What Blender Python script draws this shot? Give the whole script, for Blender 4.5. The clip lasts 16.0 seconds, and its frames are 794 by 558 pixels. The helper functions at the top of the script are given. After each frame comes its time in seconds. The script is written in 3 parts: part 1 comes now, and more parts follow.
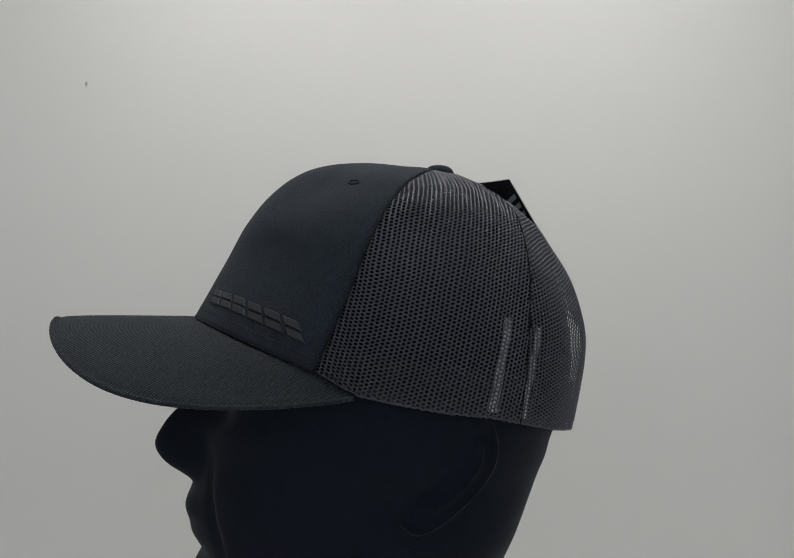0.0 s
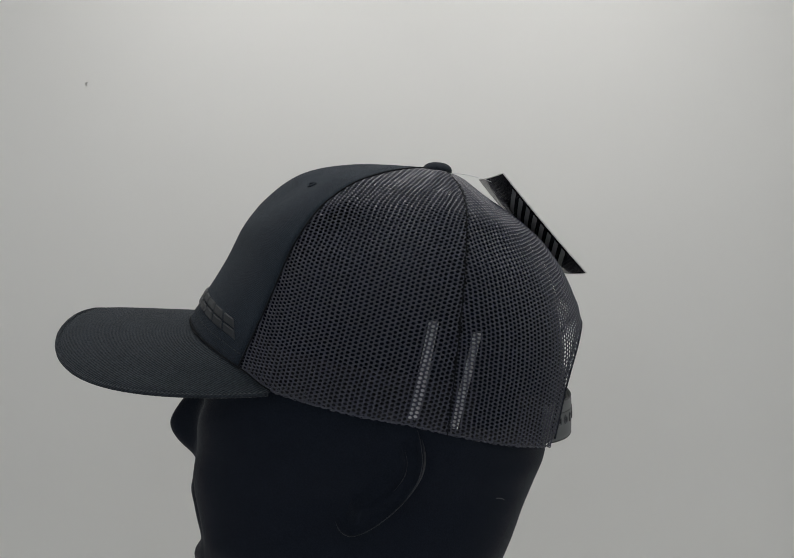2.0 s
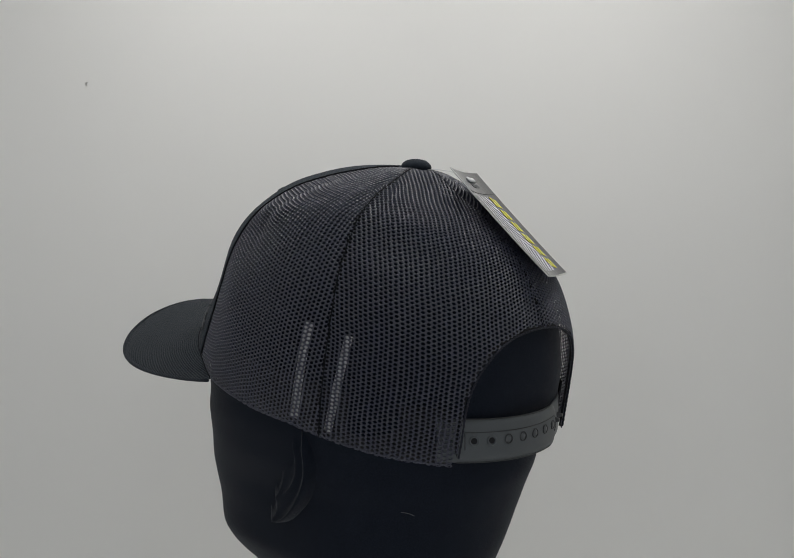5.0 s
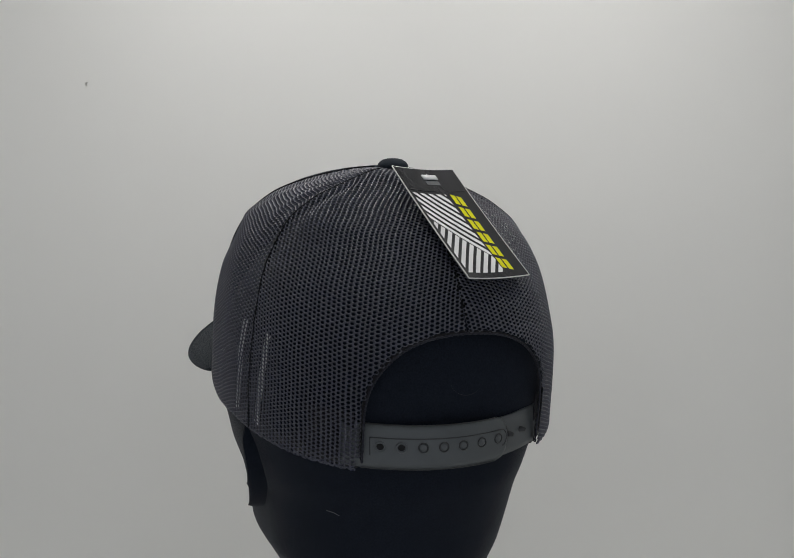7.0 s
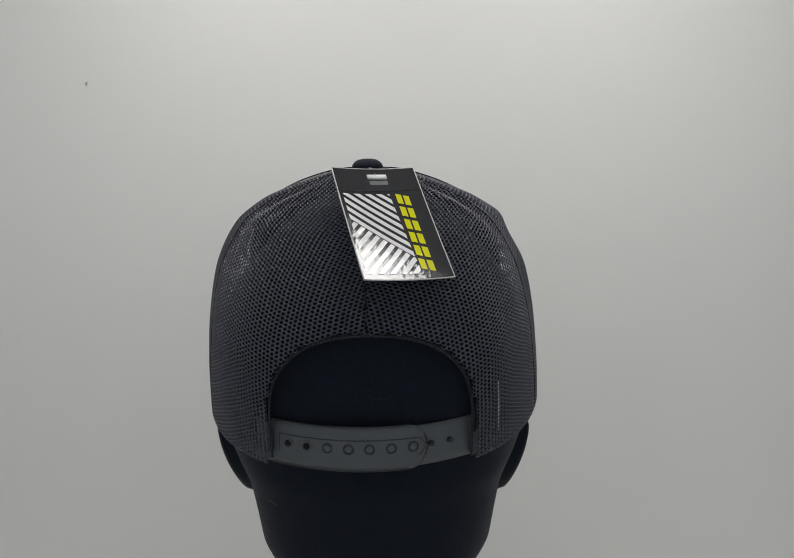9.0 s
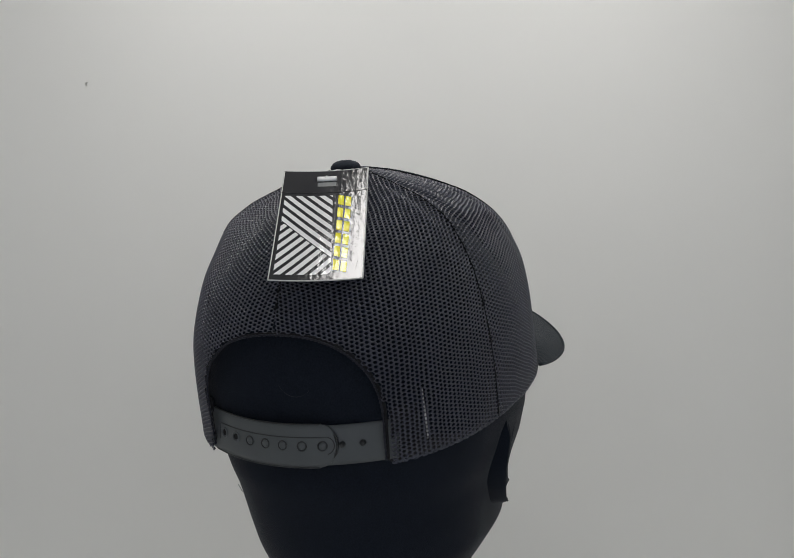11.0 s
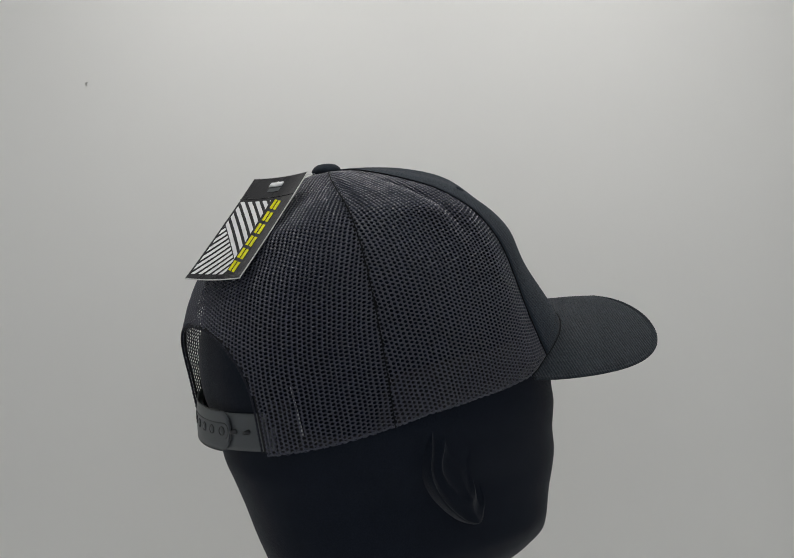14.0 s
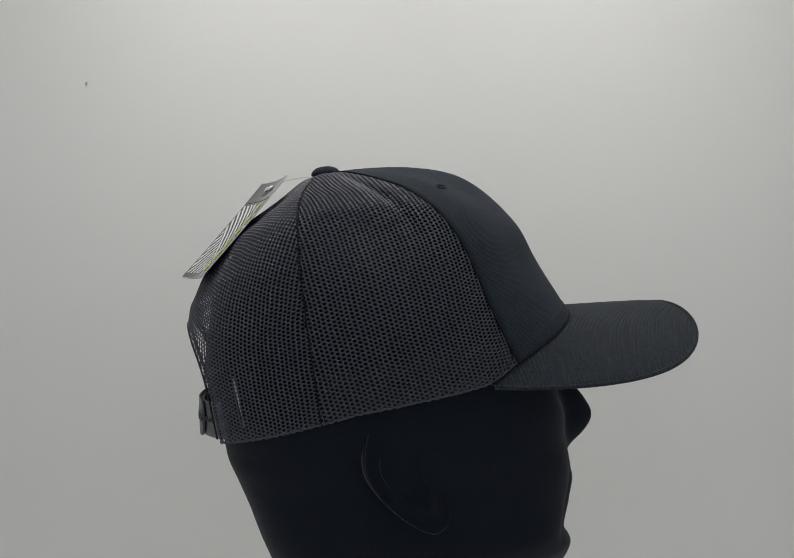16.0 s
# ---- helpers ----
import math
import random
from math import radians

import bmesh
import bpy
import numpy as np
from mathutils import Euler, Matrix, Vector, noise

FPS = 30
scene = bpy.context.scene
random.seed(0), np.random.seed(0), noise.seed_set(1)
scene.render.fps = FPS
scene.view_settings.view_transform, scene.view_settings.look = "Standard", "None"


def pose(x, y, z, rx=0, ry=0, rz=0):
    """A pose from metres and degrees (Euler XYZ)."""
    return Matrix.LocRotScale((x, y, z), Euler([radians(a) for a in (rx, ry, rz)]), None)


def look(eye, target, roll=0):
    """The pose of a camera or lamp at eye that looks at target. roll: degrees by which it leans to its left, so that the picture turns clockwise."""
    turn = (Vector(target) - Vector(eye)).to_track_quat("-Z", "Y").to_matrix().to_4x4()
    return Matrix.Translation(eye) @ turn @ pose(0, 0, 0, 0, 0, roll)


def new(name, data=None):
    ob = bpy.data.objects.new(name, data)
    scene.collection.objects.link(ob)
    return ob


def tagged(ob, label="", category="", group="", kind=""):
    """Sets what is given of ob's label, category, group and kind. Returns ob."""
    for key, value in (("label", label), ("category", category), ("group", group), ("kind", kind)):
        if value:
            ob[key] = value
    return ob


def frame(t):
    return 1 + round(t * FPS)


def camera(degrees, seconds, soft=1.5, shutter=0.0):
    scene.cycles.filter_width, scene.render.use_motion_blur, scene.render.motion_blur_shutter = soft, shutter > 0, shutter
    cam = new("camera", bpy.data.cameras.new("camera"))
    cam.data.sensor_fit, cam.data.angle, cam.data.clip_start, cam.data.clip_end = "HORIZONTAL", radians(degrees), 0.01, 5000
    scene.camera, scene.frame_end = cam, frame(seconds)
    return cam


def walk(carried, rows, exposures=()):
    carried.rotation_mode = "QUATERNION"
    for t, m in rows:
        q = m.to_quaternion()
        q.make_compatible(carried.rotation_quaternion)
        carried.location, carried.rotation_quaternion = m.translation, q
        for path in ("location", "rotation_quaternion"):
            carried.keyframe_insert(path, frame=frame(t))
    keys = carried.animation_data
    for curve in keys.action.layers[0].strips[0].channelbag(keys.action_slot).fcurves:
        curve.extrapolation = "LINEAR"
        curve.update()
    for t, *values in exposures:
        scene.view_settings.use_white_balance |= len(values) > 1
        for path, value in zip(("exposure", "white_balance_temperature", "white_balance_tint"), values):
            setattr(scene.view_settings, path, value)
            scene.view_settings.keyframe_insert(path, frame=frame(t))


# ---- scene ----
# ---- camera: it stands still before the light box ----
SECONDS = 16.0
cam = camera(53.37, SECONDS, soft=0.8)
EYE = Vector((0.0078, -0.4600, 0.3803))
AIM = EYE + Vector((0, math.cos(radians(-1.496)), math.sin(radians(-1.496))))
walk(cam, [(0.0, look(EYE, AIM, -0.33)), (SECONDS, look(EYE, AIM, -0.33))])

# ---- light: two LED strips in the ceiling of the light box ----
world = bpy.data.worlds.new("dim_room")
scene.world = world
world.use_nodes = True
world.node_tree.nodes["Background"].inputs[0].default_value = (0.88, 0.92, 1.0, 1)
world.node_tree.nodes["Background"].inputs[1].default_value = 0.50
scene.view_settings.exposure = 0.0
CEIL = 0.88
LED_X, LED_Y = {-1: -0.158, 1: 0.207}, 0.0
for sx in (-1, 1):
    lamp = bpy.data.lights.new("led_light", "AREA")
    lamp.shape, lamp.size, lamp.size_y = "RECTANGLE", 0.048, 0.36
    lamp.energy, lamp.color = 0.75, (1.0, 0.972, 0.955)
    ob = new("led_light", lamp)
    ob.matrix_world = pose(LED_X[sx], LED_Y, CEIL - 0.022)


# ---- materials ----
def material(name, color, rough=0.8, metal=0.0, noise_scale=0.0, vary=0.0, bump=0.0, bump_scale=400.0, sheen=0.0,
             spec=0.5, coat=0.0, twill=0.0, twill_scale=0.0):
    """A procedural surface: colour varied at two scales, fine relief, optional twill weave."""
    m = bpy.data.materials.new(name)
    m.use_nodes = True
    nt = m.node_tree
    b = nt.nodes["Principled BSDF"]
    b.inputs["Base Color"].default_value = (*color, 1)
    b.inputs["Roughness"].default_value = rough
    b.inputs["Metallic"].default_value = metal
    b.inputs["Specular IOR Level"].default_value = spec
    b.inputs["Sheen Weight"].default_value = sheen
    b.inputs["Sheen Roughness"].default_value = 0.35
    b.inputs["Coat Weight"].default_value = coat
    tc = nt.nodes.new("ShaderNodeTexCoord")
    if vary:
        n1 = nt.nodes.new("ShaderNodeTexNoise")
        n1.inputs["Scale"].default_value = noise_scale
        n1.inputs["Detail"].default_value = 8
        nt.links.new(tc.outputs["Object"], n1.inputs["Vector"])
        mix = nt.nodes.new("ShaderNodeMix")
        mix.data_type = "RGBA"
        mix.inputs[6].default_value = (*[c * (1 - vary) for c in color], 1)
        mix.inputs[7].default_value = (*[min(1, c * (1 + vary)) for c in color], 1)
        spread = nt.nodes.new("ShaderNodeMapRange")
        spread.inputs["From Min"].default_value, spread.inputs["From Max"].default_value = 0.3, 0.7
        nt.links.new(n1.outputs["Fac"], spread.inputs["Value"])
        broad = nt.nodes.new("ShaderNodeTexNoise")
        broad.inputs["Scale"].default_value = max(noise_scale * 0.06, 2.0)
        broad.inputs["Detail"].default_value = 3
        nt.links.new(tc.outputs["Object"], broad.inputs["Vector"])
        blend = nt.nodes.new("ShaderNodeMix")
        blend.inputs[0].default_value = 0.3
        nt.links.new(spread.outputs["Result"], blend.inputs[2])
        nt.links.new(broad.outputs["Fac"], blend.inputs[3])
        nt.links.new(blend.outputs[0], mix.inputs[0])
        nt.links.new(mix.outputs[2], b.inputs["Base Color"])
    if bump or twill:
        bp = nt.nodes.new("ShaderNodeBump")
        bp.inputs["Distance"].default_value = 0.0004
        nt.links.new(bp.outputs["Normal"], b.inputs["Normal"])
        n2 = nt.nodes.new("ShaderNodeTexNoise")
        n2.inputs["Scale"].default_value = bump_scale
        n2.inputs["Detail"].default_value = 4
        nt.links.new(tc.outputs["Object"], n2.inputs["Vector"])
        height = n2.outputs["Fac"]
        bp.inputs["Strength"].default_value = bump
        if twill:
            w = nt.nodes.new("ShaderNodeTexWave")
            w.bands_direction = "DIAGONAL"
            w.inputs["Scale"].default_value = twill_scale
            w.inputs["Distortion"].default_value = 1.5
            w.inputs["Detail"].default_value = 2
            nt.links.new(tc.outputs["Object"], w.inputs["Vector"])
            add = nt.nodes.new("ShaderNodeMath")
            add.operation = "MULTIPLY_ADD"
            nt.links.new(w.outputs["Fac"], add.inputs[0])
            add.inputs[1].default_value = twill
            nt.links.new(height, add.inputs[2])
            height = add.outputs[0]
            bp.inputs["Strength"].default_value = max(bump, 0.4)
        nt.links.new(height, bp.inputs["Height"])
    return m


M_PAPER = material("matt_white_backdrop", (0.84, 0.84, 0.815), 0.95, noise_scale=3.0, vary=0.02, bump=0.05, bump_scale=900, spec=0.1)
M_WALL = material("white_box_lining", (0.72, 0.72, 0.705), 0.9, noise_scale=4.0, vary=0.03, bump=0.05, bump_scale=600, spec=0.2)
M_SPECK = material("dark_speck", (0.36, 0.34, 0.32), 0.9)
M_TWILL = material("black_cotton_twill", (0.022, 0.028, 0.035), 0.9, noise_scale=800, vary=0.6, bump=0.7, bump_scale=2600,
                   sheen=0.08, spec=0.25, twill=1.6, twill_scale=300)
M_PANEL = material("black_brushed_cotton", (0.0195, 0.0268, 0.0365), 0.92, noise_scale=1500, vary=0.8, bump=0.7, bump_scale=2000,
                   sheen=0.06, spec=0.2, twill=0.4, twill_scale=400)
M_BUTTON = material("black_button_cloth", (0.020, 0.026, 0.034), 0.9, noise_scale=500, vary=0.3, bump=0.5, bump_scale=1800, sheen=0.06, spec=0.2)
M_MESH = material("black_polyester_mesh", (0.0108, 0.0138, 0.0355), 0.40, noise_scale=90, vary=0.2, bump=0.15, bump_scale=3000,
                  sheen=0.05, spec=1.0)
M_TAPE = material("black_binding_tape", (0.009, 0.010, 0.012), 0.9, noise_scale=120, vary=0.2, bump=0.3, bump_scale=2500, spec=0.2)
M_STRIP = material("pale_grey_lining_tape", (0.74, 0.74, 0.75), 0.7, noise_scale=200, vary=0.2, bump=0.2, bump_scale=1500)
M_HEM = material("folded_mesh_hem", (0.008, 0.0085, 0.012), 0.8, noise_scale=300, vary=0.3, bump=0.4, bump_scale=1800)
M_FOLD = material("folded_knit_edge", (0.014, 0.0155, 0.024), 0.7, noise_scale=700, vary=0.6, bump=0.5, bump_scale=1500, spec=0.3)
M_THREAD = material("grey_black_thread", (0.017, 0.020, 0.024), 0.7)
M_STITCH = material("worn_grey_thread", (0.085, 0.088, 0.095), 0.7, noise_scale=600, vary=0.5)
# darker copy of the strap plastic, standing for shade in grooves and edges
M_GROOVE_SHADE = material("groove_shade_plastic", (0.024, 0.026, 0.028), 0.5)
M_LOGO = material("dark_rubber_print", (0.014, 0.0175, 0.022), 0.55, noise_scale=150, vary=0.1, bump=0.1, bump_scale=900)
M_PLASTIC = material("dark_grey_snap_plastic", (0.069, 0.077, 0.082), 0.42, noise_scale=60, vary=0.12, bump=0.06, bump_scale=700)
# black for the shade inside holes that are not cut through
M_HOLE_SHADE = material("black_hole_shade", (0.006, 0.006, 0.007), 0.9)
M_FLOCK = material("black_flocked_velvet", (0.0118, 0.0150, 0.0222), 1.0, noise_scale=1300, vary=0.35, bump=0.45, bump_scale=1600,
                   sheen=0.17, spec=0.05)
# paler flock: light on ear rims, ridges and the moulded ring put into colour
M_LIT_LINE = material("pale_lit_flock", (0.036, 0.040, 0.045), 0.9, noise_scale=120, vary=0.6, bump=0.3, bump_scale=1500, sheen=0.1, spec=0.1)
M_LINT = material("pale_lint", (0.11, 0.115, 0.12), 0.9)
M_CARD = material("glossy_charcoal_card", (0.030, 0.030, 0.033), 0.05, noise_scale=30, vary=0.15, bump=0.2, bump_scale=330, spec=0.45)
M_WHITE = material("glossy_white_print", (0.80, 0.80, 0.80), 0.05, noise_scale=30, vary=0.03, bump=0.2, bump_scale=330, spec=0.45)
M_YELLOW = material("glossy_yellow_print", (0.72, 0.70, 0.01), 0.05, noise_scale=30, vary=0.05, bump=0.2, bump_scale=330, spec=0.45)
M_BACKPRINT = material("dull_grey_print", (0.42, 0.42, 0.42), 0.5, noise_scale=30, vary=0.05)
M_EDGE = material("white_card_edge", (0.6, 0.6, 0.58), 0.8)
M_CLEAR = material("white_nylon_fastener", (0.75, 0.76, 0.76), 0.35, noise_scale=80, vary=0.05)
M_LED = bpy.data.materials.new("led_diffuser")
M_LED.use_nodes = True
M_LED.node_tree.nodes["Principled BSDF"].inputs["Base Color"].default_value = (0.8, 0.8, 0.8, 1)
M_LED.node_tree.nodes["Principled BSDF"].inputs["Emission Color"].default_value = (1.0, 0.985, 0.94, 1)
M_LED.node_tree.nodes["Principled BSDF"].inputs["Emission Strength"].default_value = 5.0


# ---- mesh helpers ----
def mesh_of(name, verts, faces, mat, smooth=True):
    me = bpy.data.meshes.new(name)
    me.from_pydata([tuple(v) for v in verts], [], [tuple(f) for f in faces])
    me.materials.append(mat)
    if smooth:
        me.polygons.foreach_set("use_smooth", [True] * len(me.polygons))
    me.update()
    return me


def part(name, data, mat, parent, label="", smooth=True):
    """One mesh object under a thing or a part; data = (verts, faces) in the thing's space."""
    verts, faces = data
    ob = new(name, mesh_of(name, verts, faces, mat, smooth))
    ob.parent = parent
    if label:
        tagged(ob, label)
    return ob


def grid_faces(nu, nv, closed=False, start=0):
    f = []
    for i in range(nu if closed else nu - 1):
        for j in range(nv - 1):
            a, b = i * nv + j, ((i + 1) % nu) * nv + j
            f.append((start + a, start + b, start + b + 1, start + a + 1))
    return f


def shell(outer, inner):
    """A closed slab between two nu x nv grids of points."""
    nu, nv = outer.shape[:2]
    v = np.concatenate([outer.reshape(-1, 3), inner.reshape(-1, 3)])
    n = nu * nv
    f = grid_faces(nu, nv) + [t[::-1] for t in grid_faces(nu, nv, start=n)]
    rim = [i * nv for i in range(nu)] + [(nu - 1) * nv + j for j in range(1, nv)]
    rim += [i * nv + nv - 1 for i in range(nu - 2, -1, -1)] + [j for j in range(nv - 2, 0, -1)]
    for a, b in zip(rim, rim[1:] + rim[:1]):
        f.append((b, a, a + n, b + n))
    return v, f


def tube(path, radius, sides=6, closed=False):
    p = np.array(path, float)
    n = len(p)
    t = np.roll(p, -1, 0) - np.roll(p, 1, 0) if closed else np.gradient(p, axis=0)
    t /= np.linalg.norm(t, axis=1, keepdims=True) + 1e-12
    ref = np.array([0.31, 0.22, 0.92])
    a = np.cross(t, ref)
    a /= np.linalg.norm(a, axis=1, keepdims=True) + 1e-12
    b = np.cross(t, a)
    ang = np.arange(sides) * 2 * np.pi / sides
    r = np.broadcast_to(np.asarray(radius, float), (n,))[:, None, None]
    v = p[:, None] + r * (np.cos(ang)[None, :, None] * a[:, None] + np.sin(ang)[None, :, None] * b[:, None])
    f = []
    for i in range(n if closed else n - 1):
        k = (i + 1) % n
        for j in range(sides):
            m = (j + 1) % sides
            f.append((i * sides + j, i * sides + m, k * sides + m, k * sides + j))
    if not closed:
        f += [tuple(range(sides))[::-1], tuple((n - 1) * sides + j for j in range(sides))]
    return v.reshape(-1, 3), f


def join(*pieces):
    v, f, n = [], [], 0
    for pv, pf in pieces:
        v.append(np.asarray(pv, float).reshape(-1, 3))
        f += [tuple(i + n for i in t) for t in pf]
        n += len(v[-1])
    return np.concatenate(v), f


def box(x0, x1, y0, y1, z0, z1):
    v = [(x, y, z) for x in (x0, x1) for y in (y0, y1) for z in (z0, z1)]
    return np.array(v), [(0, 1, 3, 2), (4, 6, 7, 5), (0, 4, 5, 1), (2, 3, 7, 6), (0, 2, 6, 4), (1, 5, 7, 3)]


# ---- crown geometry, in thousandths of the unit length UNIT ----
UNIT = 0.46
AXIS_X = -11.7          # the cap sits a little off the turning axis
TOP = (0.0, -70.0, 108.0)

FRONT = ((0, 0), (.06, -.02), (.186, -.046), (.332, -.063), (.478, -.046), (.581, 0), (.668, .092), (.744, .218),
         (.814, .397), (.867, .575), (.924, .753), (.977, .931), (1, 1))
SIDE = ((0, 0), (.2, .0), (.42, .035), (.62, .095), (.785, .19), (.88, .284), (.945, .396), (.985, .534), (1.005, .65),
        (1.01, .83), (1.0, 1))
BACK = ((0, 0), (.16, .016), (.335, .086), (.571, .169), (.745, .258), (.919, .376), (1.0, .455), (1.08, .576),
        (1.118, .646), (1.10, .758), (1.05, .885), (1, 1))
# fullness of the crown at mid height and low down, and its rise near the top, by direction
FULL = (.2789, -.2888, -.0015, .0108, .049, -.0282)
LOW = (.1611, -.1649, -.0152, -.0164, .0239, .0209)
RISE = (11.8, -14.3, -7.5, -4.6, -2.9, -8.0)


def even(points, n=97):
    """A smoothed polyline at even steps of arc length."""
    p = np.array(points, float)
    d = np.r_[0, np.cumsum(np.hypot(*np.diff(p, axis=0).T))]
    u = np.linspace(0, d[-1], n)
    q = np.stack([np.interp(u, d, p[:, 0]), np.interp(u, d, p[:, 1])], 1)
    for _ in range(12):
        q[1:-1] = (q[:-2] + 2 * q[1:-1] + q[2:]) / 4
    return q


S_GRID = np.linspace(0, 1, 97)
SHAPES = [even(p) for p in (FRONT, SIDE, BACK)]
BASE_Y = (-240, -231, -203, -150, -99, -56, -8, 44, 85, 100, 118, 153, 197, 220, 240)
BASE_Z = (-212, -211, -206, -192, -177, -165, -157, -147, -138, -131, -119, -102, -82, -71, -64)


def oval(a):
    """The head opening in plan; a = 0 at the front, 90 degrees at the wearer's right."""
    c, s = np.cos(a), np.sin(a)
    b, n = np.where(c > 0, 241.0, 221.0), np.where(c > 0, 2.37, 2.08)
    r = ((np.abs(s) / 198) ** n + (np.abs(c) / b) ** n) ** (-1 / n)
    return r * s, -10 + r * c


OVAL_A = np.linspace(-np.pi, np.pi, 1441)
OVAL_X, OVAL_Y = oval(OVAL_A)
OVAL_B = np.unwrap(np.arctan2(OVAL_X, OVAL_Y - TOP[1]))


def seam_at(side, s):
    """How far round the front seams lie, right (side > 0) and left."""
    return np.radians(np.where(np.asarray(side) > 0, 42.0 + 23.0 * (1 - s), 40.7 + 21.5 * (1 - s)))


def crown(beta, s):
    """A point of the crown: beta round the button (0 front, 90 degrees right), s from the button (0) to the edge (1)."""
    beta, s = np.broadcast_arrays(np.asarray(beta, float), np.asarray(s, float))
    bx, by = np.interp(beta, OVAL_B, OVAL_X), np.interp(beta, OVAL_B, OVAL_Y)
    bz = np.interp(by, BASE_Y, BASE_Z) + 0.016 * bx * np.clip((100 - by) / 100, 0, 1)   # worn a touch lower on the left
    c = np.cos(beta)
    wf, wb = np.where(c > 0, c * c, 0), np.where(c < 0, c * c, 0)
    ws = 1 - wf - wb
    h = sum(w * np.interp(s, S_GRID, q[:, 0]) for w, q in zip((wf, ws, wb), SHAPES))
    v = sum(w * np.interp(s, S_GRID, q[:, 1]) for w, q in zip((wf, ws, wb), SHAPES))
    p = np.stack([bx * h, TOP[1] + (by - TOP[1]) * h, TOP[2] + (bz - TOP[2]) * v], -1)
    f, k, d = np.where(c > 0, c, 0), np.where(c < 0, -c, 0), np.sin(2 * beta) ** 2
    ways = (f ** 16, f ** 4, np.sin(beta) ** 4, k ** 4, np.where(c > 0, d, 0), np.where(c < 0, d, 0))
    up, down, cap_top = (np.exp(-((s - m) / w) ** 2) for m, w in ((.42, .16), (.74, .16), (.3, .2)))
    full = 1 + sum((a * up + b * down) * w for a, b, w in zip(FULL, LOW, ways))
    loose = np.clip((np.abs(beta) - seam_at(beta, s)) * 9, 0, 1)     # the soft mesh puckers, the stiff front does not
    seam_gap = np.abs(beta) - np.radians(97 + 17 * (1 - s))
    front_gap = np.abs(beta) - seam_at(beta, s)
    folds = np.where(beta > 0, 0.014, 0.008) * np.sin(beta * 9 + 1.3) * np.exp(-((s - .33) / .14) ** 2)
    folds = folds + 0.005 * np.sin(beta * 13 + s * 11) * np.exp(-((s - .65) / .2) ** 2)
    folds = folds + (0.022 * np.exp(-((s - .47) / .05) ** 2) - 0.022 * np.exp(-((s - .57) / .06) ** 2)) * (0.6 + 0.5 * np.sin(beta * 5.3 + 0.4))
    folds = folds + 0.026 * np.sin(seam_gap * 34 + 4 * s) * np.exp(-(seam_gap / .30) ** 2 - ((s - .32) / .14) ** 2)
    folds = folds + np.where(beta > 0, 0.040, 0.014) * (0.4 * np.exp(-((front_gap - .34) / .08) ** 2) - 1.3 * np.exp(-((front_gap - .20) / .05) ** 2)) * np.exp(-((s - .38) / .18) ** 2)
    full = full + loose * folds * (1 - 0.85 * np.exp(-((np.abs(beta) - np.pi) / .55) ** 2))
    right = np.where(beta > 0, 1.0, 0.0)        # the right side stands out beside the front and is drawn in above the ear
    full = full + right * (0.022 * np.exp(-((beta - .28) / .17) ** 2 - ((s - .68) / .14) ** 2) + 0.02 * np.exp(-((beta - 1.0) / .3) ** 2 - ((s - .6) / .2) ** 2) - 0.016 * np.exp(-((beta - 1.55) / .3) ** 2 - ((s - .36) / .12) ** 2))
    full = full + 0.011 * np.exp(-((s - .69) / .022) ** 2 - ((np.abs(beta) - np.pi) / .4) ** 2) * (0.7 + 0.5 * np.sin(beta * 19))     # puckered above the opening
    p[..., 0] *= full
    p[..., 1] = TOP[1] + (p[..., 1] - TOP[1]) * full
    p[..., 2] += sum(r * w for r, w in zip(RISE, ways)) * cap_top
    p[..., 2] -= 3.2 * right * np.exp(-((beta - .6) / .45) ** 2 - ((s - .28) / .15) ** 2)
    bulge = np.sin(np.pi * np.clip(s, 0, 1) ** 0.8)     # the crown leans a little to its left
    p[..., 0] -= 4.7 * bulge
    p[..., 1] -= 2.4 * bulge
    return p


def crown_normal(beta, s):
    e = 0.004
    s = np.clip(s, 0.02, 1)
    du = crown(beta + e, s) - crown(beta - e, s)
    dv = crown(beta, s + e) - crown(beta, s - e)
    n = np.cross(du, dv)
    n /= np.linalg.norm(n, axis=-1, keepdims=True) + 1e-9
    mid = crown(beta, s) - np.array([0, -30.0, -60.0])
    return n * np.sign((n * mid).sum(-1, keepdims=True))


def visor_z(x, y):
    return -63.8 + (y - 231) * 0.012 - 29.34 * (np.abs(x) / 120) ** 1.923


LEVEL = 0.38            # height of the crown's zero above the floor of the box


def place(q, base=0.0):
    """From thousandths in the cap's frame to metres in a turning thing's own space; base: that thing's height."""
    q = np.asarray(q, float)
    p = q * (UNIT / 1000)
    p[..., 0] += AXIS_X * UNIT / 1000
    p[..., 2] += LEVEL - base
    return p


